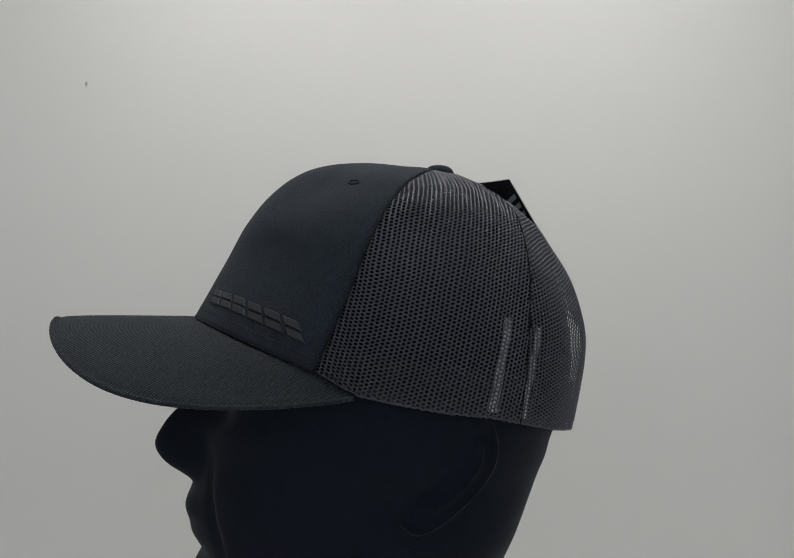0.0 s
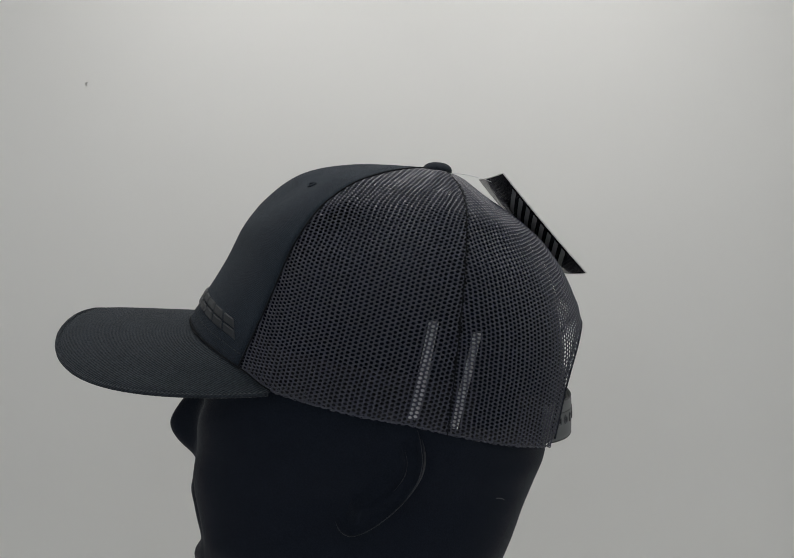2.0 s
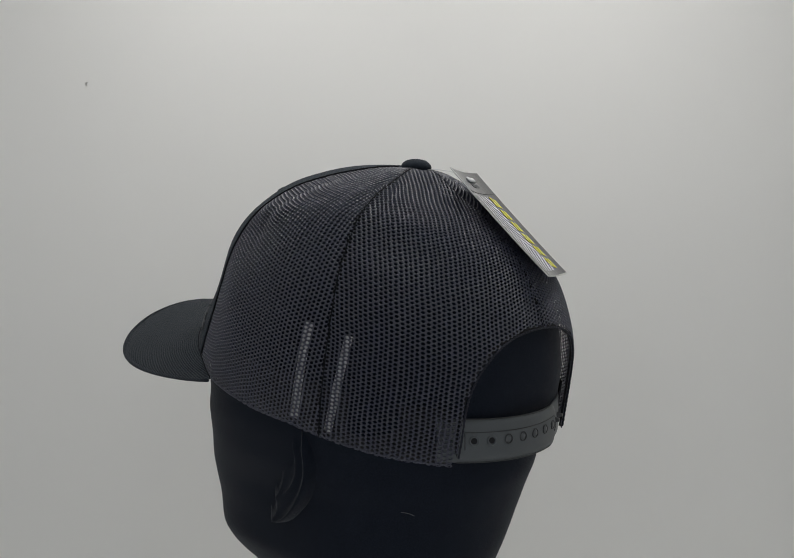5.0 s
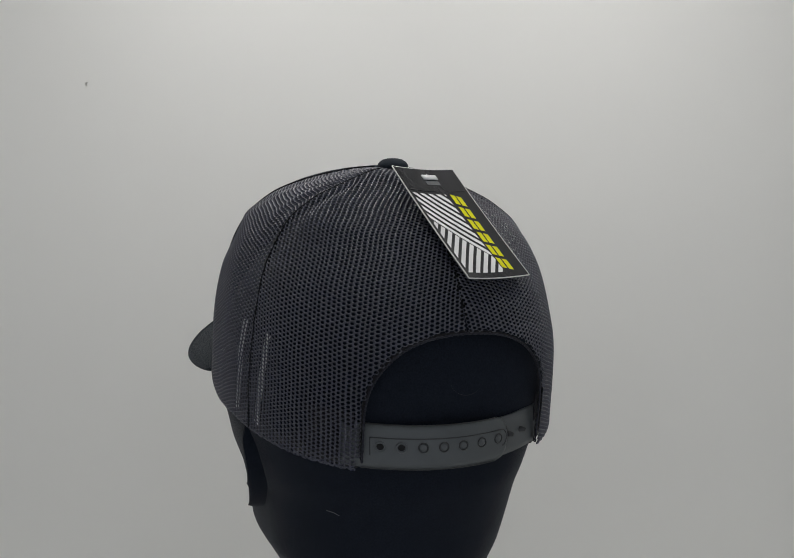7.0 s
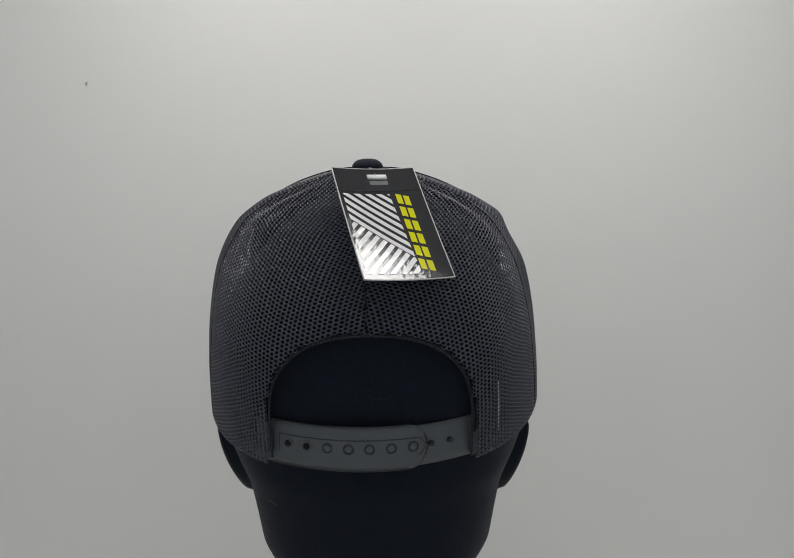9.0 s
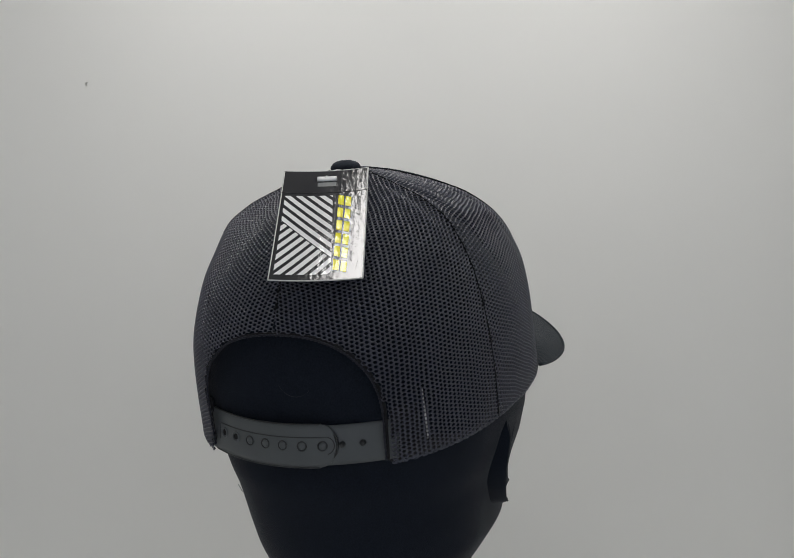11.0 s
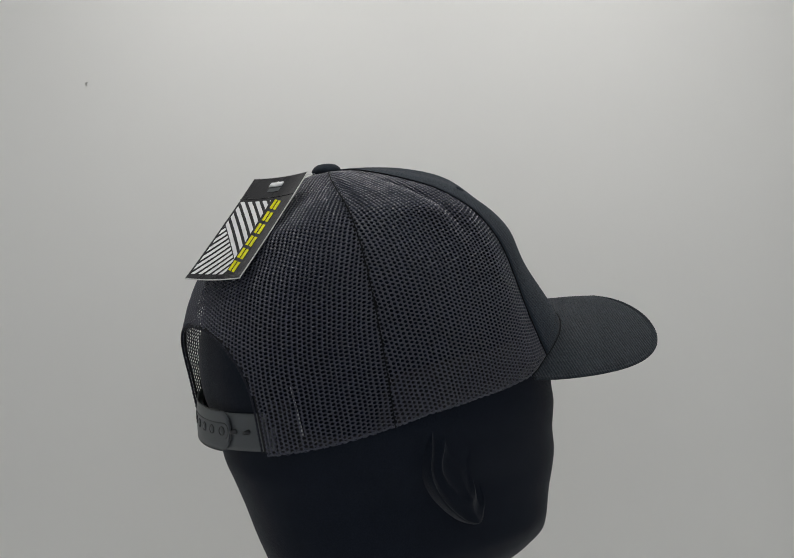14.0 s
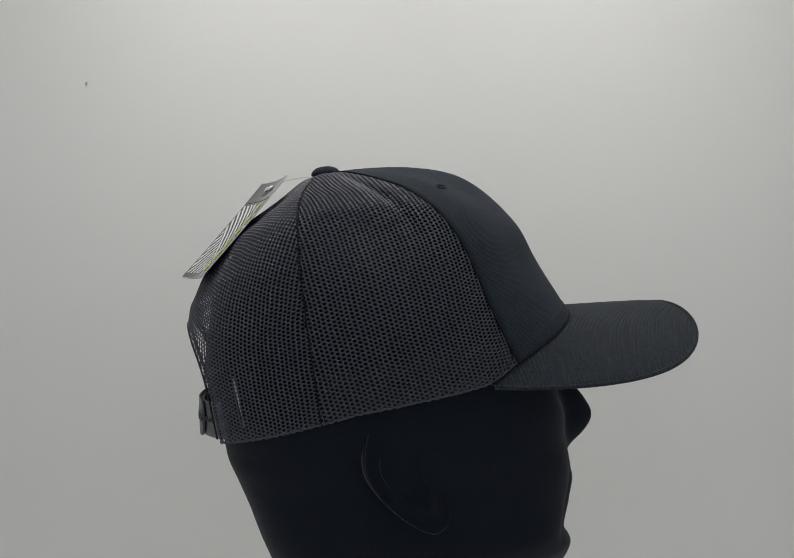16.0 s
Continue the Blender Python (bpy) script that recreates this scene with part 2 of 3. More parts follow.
# ---- the light box ----
def light_box():
    # one sheet of backdrop: floor, a wide sweep and the rear wall
    ys = [-0.75, -0.5, -0.2, 0.0]
    prof = [(y, 0.0) for y in ys] + [(0.24 + 0.08 * math.sin(a), 0.08 - 0.08 * math.cos(a)) for a in np.linspace(0, np.pi / 2, 16)]
    prof += [(0.32, z) for z in (0.2, 0.4, 0.55, 0.7, CEIL)]
    xs = np.linspace(-0.62, 0.62, 9)
    o = np.array([[(x, y, z) for y, z in prof] for x in xs])
    i = np.array([[(x, y + 0.002 if z > 0.05 else y, z - 0.002) for y, z in prof] for x in xs])
    ob = new("backdrop", mesh_of("backdrop", *shell(o, i), M_PAPER))
    tagged(ob, "seamless matt white backdrop sheet sweeping up behind the head", "backdrop", kind="structure")
    for name, b in (("wall_west", (-0.64, -0.62, -0.75, 0.34, 0, CEIL)), ("wall_east", (0.62, 0.64, -0.75, 0.34, 0, CEIL)),
                    ("ceiling", (-0.64, 0.64, -0.75, 0.34, CEIL, CEIL + 0.02)),
                    ("floor", (-0.64, 0.64, -0.75, 0.34, -0.03, -0.006))):
        ob = new(name, mesh_of(name, *box(*b), M_WALL, False))
        tagged(ob, "plain white lining of the light box", "wall" if "wall" in name else name, kind="structure")
    for sx in (-1, 1):
        strip = tagged(new("led_strip"), "slim white LED strip under the ceiling of the light box", "lamp", "LED strips")
        strip.location = (LED_X[sx], LED_Y, CEIL)
        part("housing", box(-0.042, 0.042, -0.19, 0.19, -0.012, 0.0), M_WALL, strip, smooth=False)
        part("diffuser", box(-0.024, 0.024, -0.185, 0.185, -0.018, -0.012), M_LED, strip, "glowing white diffuser", False)
    c = EYE + Vector((-0.3035, 0, 0.1726))
    speck = tube([(c.x + 0.0012, 0.3192, c.z + 0.0018), (c.x - 0.0004, 0.3192, c.z + 0.001), (c.x - 0.0006, 0.3192, c.z - 0.0006), (c.x + 0.0008, 0.3192, c.z - 0.002)], 0.00045, 5)
    ob = new("lint", mesh_of("lint", *speck, M_SPECK))
    tagged(ob, "tiny curl of dark lint on the white backdrop", "lint")


light_box()


# ---- the display head: one plain mesh ----
def lerp_table(z, table, rounds=5):
    t = np.array(table, float)
    d = np.linspace(t[0, 0], t[-1, 0], 241)
    v = np.interp(d, t[:, 0], t[:, 1])
    for _ in range(rounds):
        v[1:-1] = (v[:-2] + 2 * v[1:-1] + v[2:]) / 4
    return np.interp(z, d, v)


HEAD_BACK = ((-826, -160), (-600, -140), (-450, -132), (-382, -153), (-318, -181), (-240, -213), (-190, -218), (-165, -226), (-135, -230), (-95, -226),
             (-40, -217), (0, -198), (40, -166), (66, -118), (85, -78), (96, -20))
HEAD_FRONT = ((-826, 150), (-600, 115), (-500, 92), (-455, 105), (-432, 150), (-415, 200), (-400, 228), (-367, 240), (-343, 229), (-320, 229),
              (-285, 232), (-250, 232), (-200, 222), (-165, 214), (-140, 218), (-100, 212), (-65, 203), (0, 182), (40, 152), (70, 105), (85, 60), (96, -10))
HEAD_HALF = ((-826, 165), (-600, 140), (-450, 124), (-382, 129), (-349, 137), (-300, 151), (-260, 159), (-200, 167), (-150, 176), (-95, 186), (-60, 181),
             (-20, 160), (40, 112), (75, 66), (96, 6))
NOSE = ((-826, 0), (-256, 0), (-248, 16), (-236, 38), (-221, 53), (-208, 54), (-180, 32), (-160, 18), (-140, 4), (-120, 0), (96, 0))
LIPS = ((-826, 0), (-350, 0), (-335, 6), (-314, 17), (-302, 12), (-287, 19), (-270, 10), (-250, 0), (96, 0))


LINT = np.array((-110.5, -146.0, -264.0))
HEAD_Z = (-540, -420, -380, -340, -300, -260, -220, -180, -110)
HEAD_FIT = ((0, 5.1, 10.8, 11.5, 15.5, 15.5, 13.5, 11, 6), (0, 12.8, 8.7, -8.5, -2, -1.3, -1.1, 15.1, 0), (0, -55, -14.3, 0, -5.4, -5.6, 7.6, 12.4, 0),
            (2.2, 1.7, 2.02, 3.08, 2.77, 2.91, 2.56, 2.32, 2.45), (2.2, 2.3, 2.2, 2.1, 2.25, 2.22, 2.16, 2.5, 2.5))


EAR = ((-69, -195), (-66, -218), (-56, -236), (-41, -255), (-20, -274), (-4, -285), (11, -291), (26, -289), (33, -278), (28, -260),
       (16, -240), (8, -215), (6, -185), (0, -155), (-20, -135), (-45, -140), (-62, -165))


def display_head():
    zs = np.concatenate([np.linspace(-826, -400, 40), np.linspace(-396, -150, 110), np.linspace(-145, 96, 50)])
    ang = np.linspace(-np.pi, np.pi, 289)[:-1]
    c, s = np.cos(ang), np.sin(ang)
    rows = []
    for z in zs:
        yb, yf, w = (lerp_table(z, t) for t in (HEAD_BACK, HEAD_FRONT, HEAD_HALF))
        db, df, dw, nf, nb = (lerp_table(z, list(zip(HEAD_Z, row)), 26) if HEAD_Z[0] < z < HEAD_Z[-1] else np.interp(z, HEAD_Z, row) for row in HEAD_FIT)
        yb, yf, w = yb + db, yf + df, w + dw
        mid = np.clip(-20 + 0.15 * (yf + yb), yb + 5, yf - 5)
        n = np.where(c > 0, nf, nb)
        b = np.where(c > 0, yf - mid, mid - yb)
        r = ((np.abs(s) / np.abs(w)) ** n + (np.abs(c) / np.abs(b)) ** n) ** (-1 / n)
        x, y = r * s, mid + r * c
        front = np.clip(c * 3, 0, 1)
        wn = 17 + 12 * np.clip((-150 - z) / 70, 0, 1)
        y = y + front * lerp_table(z, NOSE) * np.exp(-np.abs(x / wn) ** 2.4)
        y = y + front * lerp_table(z, LIPS) * np.exp(-(x / 52) ** 2)
        # eye hollows and the fold beside the mouth
        y = y - front * 15 * np.exp(-((np.abs(x) - 62) / 34) ** 2 - ((z + 168) / 24) ** 2)
        y = y - front * 6 * np.exp(-((np.abs(x) - 66 - (-z - 250) * 0.12) / 6) ** 2 - ((z + 285) / 45) ** 2)
        rows.append(np.stack([x, y, np.full_like(x, z)], -1))
    g = np.array(rows).transpose(1, 0, 2)
    v, f = g.reshape(-1, 3), grid_faces(len(ang), len(zs), True)
    nz = len(zs)
    f += [tuple(i * nz for i in range(len(ang)))[::-1], tuple(i * nz + nz - 1 for i in range(len(ang)))]
    pieces = [(v, [t[::-1] for t in f])]
    lit_lines = []
    for side in (-1, 1):
        # ear: a tapered shell with a raised rim, a groove, an inner ridge and a bowl; its front runs into the cheek
        rad = np.array([1.10, 1.06, 1.025, .99, .95, .88, .78, .68, .60, .53, .42, .25, 0.02])
        lift = np.array([-60, -14, -1.5, 3.6, 3.0, -1.0, -1.5, 0.5, 2.4, -1.5, -4, -5, -5.0])
        rim = np.array(EAR)
        for _ in range(2):      # round the corners
            rim = np.stack([0.75 * rim + 0.25 * np.roll(rim, -1, 0), 0.25 * rim + 0.75 * np.roll(rim, -1, 0)], 1).reshape(-1, 2)
        my, mz = -27.0, -212.0
        y = my + (rim[:, :1] - my) * rad
        z = mz + (rim[:, 1:] - mz) * rad
        x = 176 + 0.17 * np.minimum(z + 205, 12) - 0.25 * np.clip(z + 193, 0, 60) + lift[None] - 0.10 * (y + 17)
        x = x - 14 * np.clip((y + 12 - 0.45 * np.clip(-235 - z, 0, 60)) / 22, 0, 1)
        q = np.stack([side * x, y + (19 if side > 0 else 0), z - (12 if side > 0 else 4)], -1)
        ff = grid_faces(len(rim), len(rad), True)
        pieces.append((q.reshape(-1, 3), ff if side > 0 else [t[::-1] for t in ff]))
        # paler lines along the rim and the inner ridge: thin flock and caught light put into the colour
        rim_line = q[np.r_[len(rim) - 6:len(rim), 0:33], 3]
        thin = 0.55 * np.sin(np.linspace(0.25, np.pi - 0.1, len(rim_line))) ** 0.5
        ridge = q[np.r_[len(rim) - 4:len(rim), 0:11], 8]
        lit_lines += [tube(rim_line, thin, 6), tube(ridge, 0.4 * np.sin(np.linspace(0.1, 3.0, len(ridge))), 6)]
    # faint moulded ring low on the back of the skull: only its lower arc, the light on it put into a paler colour
    arc = []
    for a in np.linspace(np.radians(205), np.radians(335), 40):
        px, pz = 8.4 + 21.6 * np.cos(a), -116 + 21.6 * np.sin(a)
        row = g[:, np.argmin(np.abs(zs - pz))]
        back = row[row[:, 1] < -60]
        back = back[np.argsort(back[:, 0])]
        arc.append((px, np.interp(px, back[:, 0], back[:, 1]), pz))
    lit_lines.append(tube(arc, 0.2 * np.sin(np.linspace(0.1, 3.04, 40)), 5))
    flocked = sum(len(fc) for _, fc in pieces)
    verts, faces = join(*pieces, *lit_lines)
    ob = new("display_head", mesh_of("display_head", place(verts), faces, M_FLOCK))
    ob.data.materials.append(M_LIT_LINE)
    for p in ob.data.polygons[flocked:]:
        p.material_index = 1
    return tagged(ob, "black flocked display head wearing a trucker cap", "mannequin head")


head = display_head()


def head_lint():
    path = place(np.array([LINT + d for d in ((-5.6, 4.2, 2.4), (-2.0, 1.4, 1.6), (2.0, -1.6, 0.0), (5.6, -4.2, -2.4))]))
    ob = new("lint", mesh_of("lint", *tube(path, 0.00018, 5), M_LINT))
    return tagged(ob, "thin pale thread of lint stuck to the black head", "lint")


lint = head_lint()


# ---- the cap ----
CAP_BASE = LEVEL - 0.208 * UNIT
cap = tagged(new("trucker_cap"), "black trucker cap with cotton front and mesh back", "cap")
cap.location = (0, 0, CAP_BASE)


def on_crown(beta, s, out=0.0):
    return place(crown(beta, s) + out * crown_normal(beta, s), CAP_BASE)


def front_seam(s, side=1):
    return seam_at(side, s)


def side_seam(s):
    return np.radians(97 + 17 * (1 - s))


def front_panel():
    s = np.linspace(0.0, 1, 60)
    u = np.linspace(-1, 1, 61)
    b = u[:, None] * np.where(u[:, None] > 0, front_seam(s, 1)[None], front_seam(s, -1)[None])
    o, i = on_crown(b, s[None] + 0 * b, 1.5), on_crown(b, s[None] + 0 * b, -2.5)
    part("front_panel", shell(o, i), M_PANEL, cap, "smooth black cotton twill front panel")
    for side in (-1, 1):
        q = on_crown(side * (front_seam(s, side) + 0.006), s, 1.2)
        part("seam", tube(q[4:], 0.00045), M_TAPE, cap)


ARCH_HALF, ARCH_TOP, ARCH_FOOT = 102.0, -73.0, -160.0


def in_arch(p, grow=0.0):
    """Whether points of the back lie in the arched opening above the strap."""
    x, z = np.abs(p[..., 0]) / (ARCH_HALF + grow), (p[..., 2] - ARCH_FOOT) / (ARCH_TOP - ARCH_FOOT + grow)
    inside = np.where(z > 0, x ** 2.5 + np.abs(z) ** 2.5 < 1, x < 1)
    return inside & (p[..., 1] < -120)


PITCH_U, PITCH_V = 5.2, 4.35     # the knit's hole spacing across and up


def mesh_panel(name, lo, hi, label):
    """A panel of open knit: staggered six-sided holes with rounded yarn between them, cut at the seams."""
    rows_s = np.linspace(0.03, 1, 200)
    mid = (lo(rows_s) + hi(rows_s)) / 2
    line = crown(mid, rows_s)
    run = np.r_[0, np.cumsum(np.linalg.norm(np.diff(line, axis=0), axis=1))]
    total = run[-1]
    nb = 41
    frac = np.linspace(0, 1, nb)
    bt = lo(rows_s)[:, None] + (hi(rows_s) - lo(rows_s))[:, None] * frac[None]
    pts = crown(bt, rows_s[:, None] + 0 * bt)
    arc = np.concatenate([np.zeros((200, 1)), np.cumsum(np.linalg.norm(np.diff(pts, axis=1), axis=2), axis=1)], 1)
    half = arc[:, -1] / 2

    def to_beta(u, s):
        k = np.clip(np.searchsorted(rows_s, s), 1, 199)
        w = (s - rows_s[k - 1]) / (rows_s[k] - rows_s[k - 1])
        a = arc[k - 1] * (1 - w)[:, None] + arc[k] * w[:, None]
        h = a[:, -1] / 2
        t = np.clip(u + h, 0, a[:, -1])
        fr = np.empty(len(u))
        for i in range(len(u)):
            fr[i] = np.interp(t[i], a[i], frac)
        return lo(s) + (hi(s) - lo(s)) * fr, np.abs(u) <= h

    big = half.max()
    cols = int(big // PITCH_U) + 1
    cu, cv = [], []
    for c in range(-cols, cols + 1):
        off = PITCH_V / 2 if c % 2 else 0
        v = np.arange(off + PITCH_V / 2, total - 3, PITCH_V)
        cu.append(np.full(len(v), c * PITCH_U)), cv.append(v)
    cu, cv = np.concatenate(cu), np.concatenate(cv)
    cs = np.interp(total - cv, run, rows_s)
    _, ok = to_beta(cu, cs)
    cu, cv = cu[ok], cv[ok]
    # outer hexagon corners shared by neighbours, and the ring round the hole
    hx = np.array([0.667, 0.333, 0, -0.333, -0.667, -0.333, 0, 0.333]) * PITCH_U
    hy = np.array([0, 0.5, 0.5, 0.5, 0, -0.5, -0.5, -0.5]) * PITCH_V
    rung = np.array([0, 0, 1, 0, 0, 0, 1, 0.0])         # the cross yarns are a little thinner than the upright ones
    jit = np.random.RandomState(7).normal(0, 0.09, (len(cu), 2))
    layers = []
    for k, (shrink, out) in enumerate(((1.0, 0.85), (0.84, 0.65), (0.70, 0.15), (0.61, -0.4))):
        uu = cu[:, None] + hx[None] * shrink + (jit[:, :1] if k else 0)
        vv = cv[:, None] + hy[None] * (shrink + (0.10 * rung if k else 0)) + (jit[:, 1:] if k else 0)
        uu, vv = uu + 0.3 * np.sin(vv * 0.11 + uu * 0.05) + 0.35 * np.sin(uu * 0.23 + 1), vv + 0.5 * np.sin(uu * 0.09 + vv * 0.04)
        vv = np.clip(vv, 0, total - 1)
        ss = np.interp(total - vv.ravel(), run, rows_s)
        bb, _ = to_beta(uu.ravel(), ss)
        lift = (out - 0.3 * np.broadcast_to(rung, uu.shape).ravel())[:, None]
        layers.append((crown(bb, ss) + lift * crown_normal(bb, ss)).reshape(-1, 8, 3))
    keep = ~in_arch(layers[1].mean(1), 3.0)
    layers = [g[keep] for g in layers]
    n = len(layers[0])
    verts = np.stack(layers, 1).reshape(-1, 3)
    faces = []
    for i in range(n):
        for o in (i * 32, i * 32 + 8, i * 32 + 16):
            for j in range(8):
                k = (j + 1) % 8
                faces.append((o + j, o + k, o + 8 + k, o + 8 + j))
    return part(name, (place(verts, CAP_BASE), faces), M_MESH, cap, label)


def crown_back():
    front_panel()
    mesh_panel("side_mesh_panel", lambda s: front_seam(s), lambda s: side_seam(s), "open black knit mesh panel")
    mesh_panel("side_mesh_panel", lambda s: -side_seam(s), lambda s: -front_seam(s, -1), "open black knit mesh panel")
    mesh_panel("back_mesh_panel", lambda s: side_seam(s), lambda s: np.pi + 0 * s, "open black knit mesh panel with arched cut-out")
    mesh_panel("back_mesh_panel", lambda s: -np.pi + 0 * s, lambda s: -side_seam(s), "open black knit mesh panel with arched cut-out")
    s = np.linspace(0.03, 1, 60)
    for b in (side_seam, lambda s: -side_seam(s)):
        w = np.linspace(-0.012, 0.012, 4)
        bb = b(s)[None] + w[:, None] / np.maximum(s[None], 0.15)
        ss = s[None] + 0 * bb
        part("seam_tape", shell(on_crown(bb, ss, -0.7), on_crown(bb, ss, -1.7)), M_TAPE, cap)
        part("seam", tube(on_crown(b(s), s, 0.5), 0.0003), M_TAPE, cap)
    sb = np.linspace(0.03, 0.69, 40)
    bb = np.pi + np.linspace(-0.02, 0.02, 4)[:, None] / np.maximum(sb[None], 0.15) * 0.7
    bb = np.where(bb > np.pi, bb - 2 * np.pi, bb)
    ss = sb[None] + 0 * bb
    part("seam_tape", shell(on_crown(bb, ss, -0.7), on_crown(bb, ss, -1.7)), M_TAPE, cap)
    # folded hem round the lower edge, and the inner band behind it
    for lo, hi in ((0.74, 2.46), (-2.46, -0.74)):
        b = np.linspace(lo, hi, 360)
        part("hem", tube(on_crown(b, 0.996 + 0.0012 * np.sin(b * 170), 0.0), 0.00045), M_MESH, cap)
        sv = np.linspace(0.89, 1.0, 5)
        bb, ss = np.meshgrid(b, sv, indexing="ij")
        part("sweatband", shell(on_crown(bb, ss, -7), on_crown(bb, ss, -9)), M_HEM, cap, "black sweatband edge behind the mesh")
    # bound edge of the arched opening, following the crown
    xs, zs = [], []
    for a in np.linspace(0, np.pi, 61):
        ca, sa = np.cos(a), np.sin(a)
        xs.append(-math.copysign(abs(ca) ** 0.8, ca) * ARCH_HALF)
        zs.append(ARCH_FOOT + abs(sa) ** 0.8 * (ARCH_TOP - ARCH_FOOT))
    xs = [-101] * 6 + xs + [101] * 6
    zs = list(np.linspace(-199, -165, 6)) + zs + list(np.linspace(-165, -199, 6))
    path, inner = [], []
    for x, z in zip(xs, zs):
        q, b, s = nearest_back(x, z)
        path.append(q + 0.2 * crown_normal(b, s))
        d = np.array([x, 0, z + 140.0])
        q2, b2, s2 = nearest_back(*(np.array([x, z]) + 3.5 * d[[0, 2]] / np.linalg.norm(d)))
        inner.append(q2 - 2.6 * crown_normal(b2, s2))
    path, inner = np.array(path), np.array(inner)
    for _ in range(5):
        for line in (path, inner):
            line[1:-1] = (line[:-2] + 2 * line[1:-1] + line[2:]) / 4
    k = np.linspace(0, len(path) - 1, 420)
    edge = np.stack([np.interp(k, np.arange(len(path)), path[:, i]) for i in range(3)], 1)
    part("opening_binding", tube(place(edge, CAP_BASE), 0.0005 + 0.00014 * np.sin(np.arange(420) * 1.3), 8), M_FOLD, cap, "bound edge of the arched back opening")
    deep = path * 1.0
    deep[:, 1] += 2.5
    o, i = place(np.stack([deep, inner], 1), CAP_BASE), place(np.stack([deep, inner], 1) + np.array([0, 1.5, 0]), CAP_BASE)
    part("opening_tape", shell(o, i), M_HEM, cap)


BACK_B, BACK_S = np.meshgrid(np.concatenate([np.linspace(2.2, np.pi, 160), np.linspace(-np.pi, -2.2, 160)]), np.linspace(0.4, 1.0, 160), indexing="ij")
BACK_P = crown(BACK_B, BACK_S)


def nearest_back(x, z):
    k = np.argmin((BACK_P[..., 0] - x) ** 2 + (BACK_P[..., 2] - z) ** 2)
    return BACK_P.reshape(-1, 3)[k], BACK_B.ravel()[k], BACK_S.ravel()[k]


def visor():
    nu, nv = 81, 20
    t = np.linspace(-1, 1, nu)
    a = t * np.radians(62)
    ix, iy = oval(a)                              # along the crown
    # outer edge: a broad U
    e = np.linspace(-np.pi / 2, np.pi / 2, nu)
    ox = 199.5 * np.sign(e) * np.abs(np.sin(e)) ** (2 / 3.08)
    oy = 138.7 + 243.8 * np.abs(np.cos(e)) ** (2 / 3.08)
    k = np.abs(t) ** 8
    ox, oy = ox * (1 - k) + np.sign(t) * 190 * k, oy * (1 - k) + 92 * k
    w = np.linspace(0, 1, nv)
    x = ix[:, None] * (1 - w) * 0.985 + ox[:, None] * w
    y = iy[:, None] * (1 - w) * 0.985 + oy[:, None] * w
    lift = np.interp(iy, BASE_Y, BASE_Z) - visor_z(ix, iy)
    z = visor_z(x, y) + lift[:, None] * (1 - w[None]) ** 2
    thick = 3.6 * np.sqrt(np.clip(1 - ((w - 0.5) / 0.5) ** 8, 0, 1))[None] * (1 - 0.9 * np.abs(t[:, None]) ** 12) + 0.3
    top, low = np.stack([x, y, z + 0 * x], -1), np.stack([x, y, z - 4.0], -1)
    top[..., 2] += thick - 3.0
    low[..., 2] -= thick - 3.0
    part("visor", shell(place(top, CAP_BASE), place(low, CAP_BASE)), M_TWILL, cap, "curved black cotton twill visor")
    edge = np.stack([ox, oy, visor_z(ox, oy) - 2.0], -1)
    part("visor_piping", tube(place(edge, CAP_BASE), 0.0011, 10), M_TWILL, cap, "rolled stitched visor edge")
    seam = np.stack([ix * 1.003, iy * 1.003, np.interp(iy, BASE_Y, BASE_Z) + 0.8], -1)
    part("visor_seam", tube(place(seam, CAP_BASE), 0.0004, 6), M_TAPE, cap)


def button():
    r = np.array([0, .35, .62, .82, .95, 1.0, .97, .85, .6])
    z = np.array([13.5, 13, 11.6, 9, 5.6, 2.4, -0.5, -2, -2.4])
    a = np.linspace(0, 2 * np.pi, 41)[:-1]
    v = np.stack([np.outer(np.cos(a), r) * 18.2 - 5, np.outer(np.sin(a), r) * 18.2 - 70, np.broadcast_to(z * 0.84, (40, 9)) + 107], -1)
    v[..., 2] -= (v[..., 1] + 70) * -0.06
    part("button", (place(v.reshape(-1, 3), CAP_BASE), [f[::-1] for f in grid_faces(40, 9, True)]), M_BUTTON, cap, "cloth-covered top button")


def eyelets():
    for b0, s0 in ((-0.593, 0.405), (0.665, 0.40)):
        a = np.linspace(0, 2 * np.pi, 25)[:-1]
        q = on_crown(b0 + 0.042 * np.cos(a), s0 + 0.011 * np.sin(a), 1.5 + 0.5 * np.sin(a * 7)[:, None])
        part("eyelet", tube(q, 0.0008 + 0.00012 * np.sin(a * 9), 6, True), M_PANEL, cap, "stitched ventilation eyelet")
        # flat black disc on the cloth, painted shade of the eyelet's hole
        q = on_crown(b0 + 0.026 * np.cos(a), s0 + 0.007 * np.sin(a), 1.75)
        part("eyelet_shade", (q, [tuple(range(24))]), M_HOLE_SHADE, cap)


def lining_strips():
    for (b0, s0), (b1, s1), w in (((-93.1, .765), (-86.9, .985), .026), ((-107.2, .775), (-99.4, .985), .024), ((130.5, .86), (127.5, .97), .006)):
        t = np.linspace(0, 1, 12)
        b = np.radians(b0 + (b1 - b0) * t)[None] + np.linspace(-w, w, 4)[:, None]
        s = (s0 + (s1 - s0) * t)[None] + 0 * b
        part("lining_strip", shell(on_crown(b, s, -4.6), on_crown(b, s, -5.2)), M_STRIP, cap, "pale grey strip showing through the mesh")


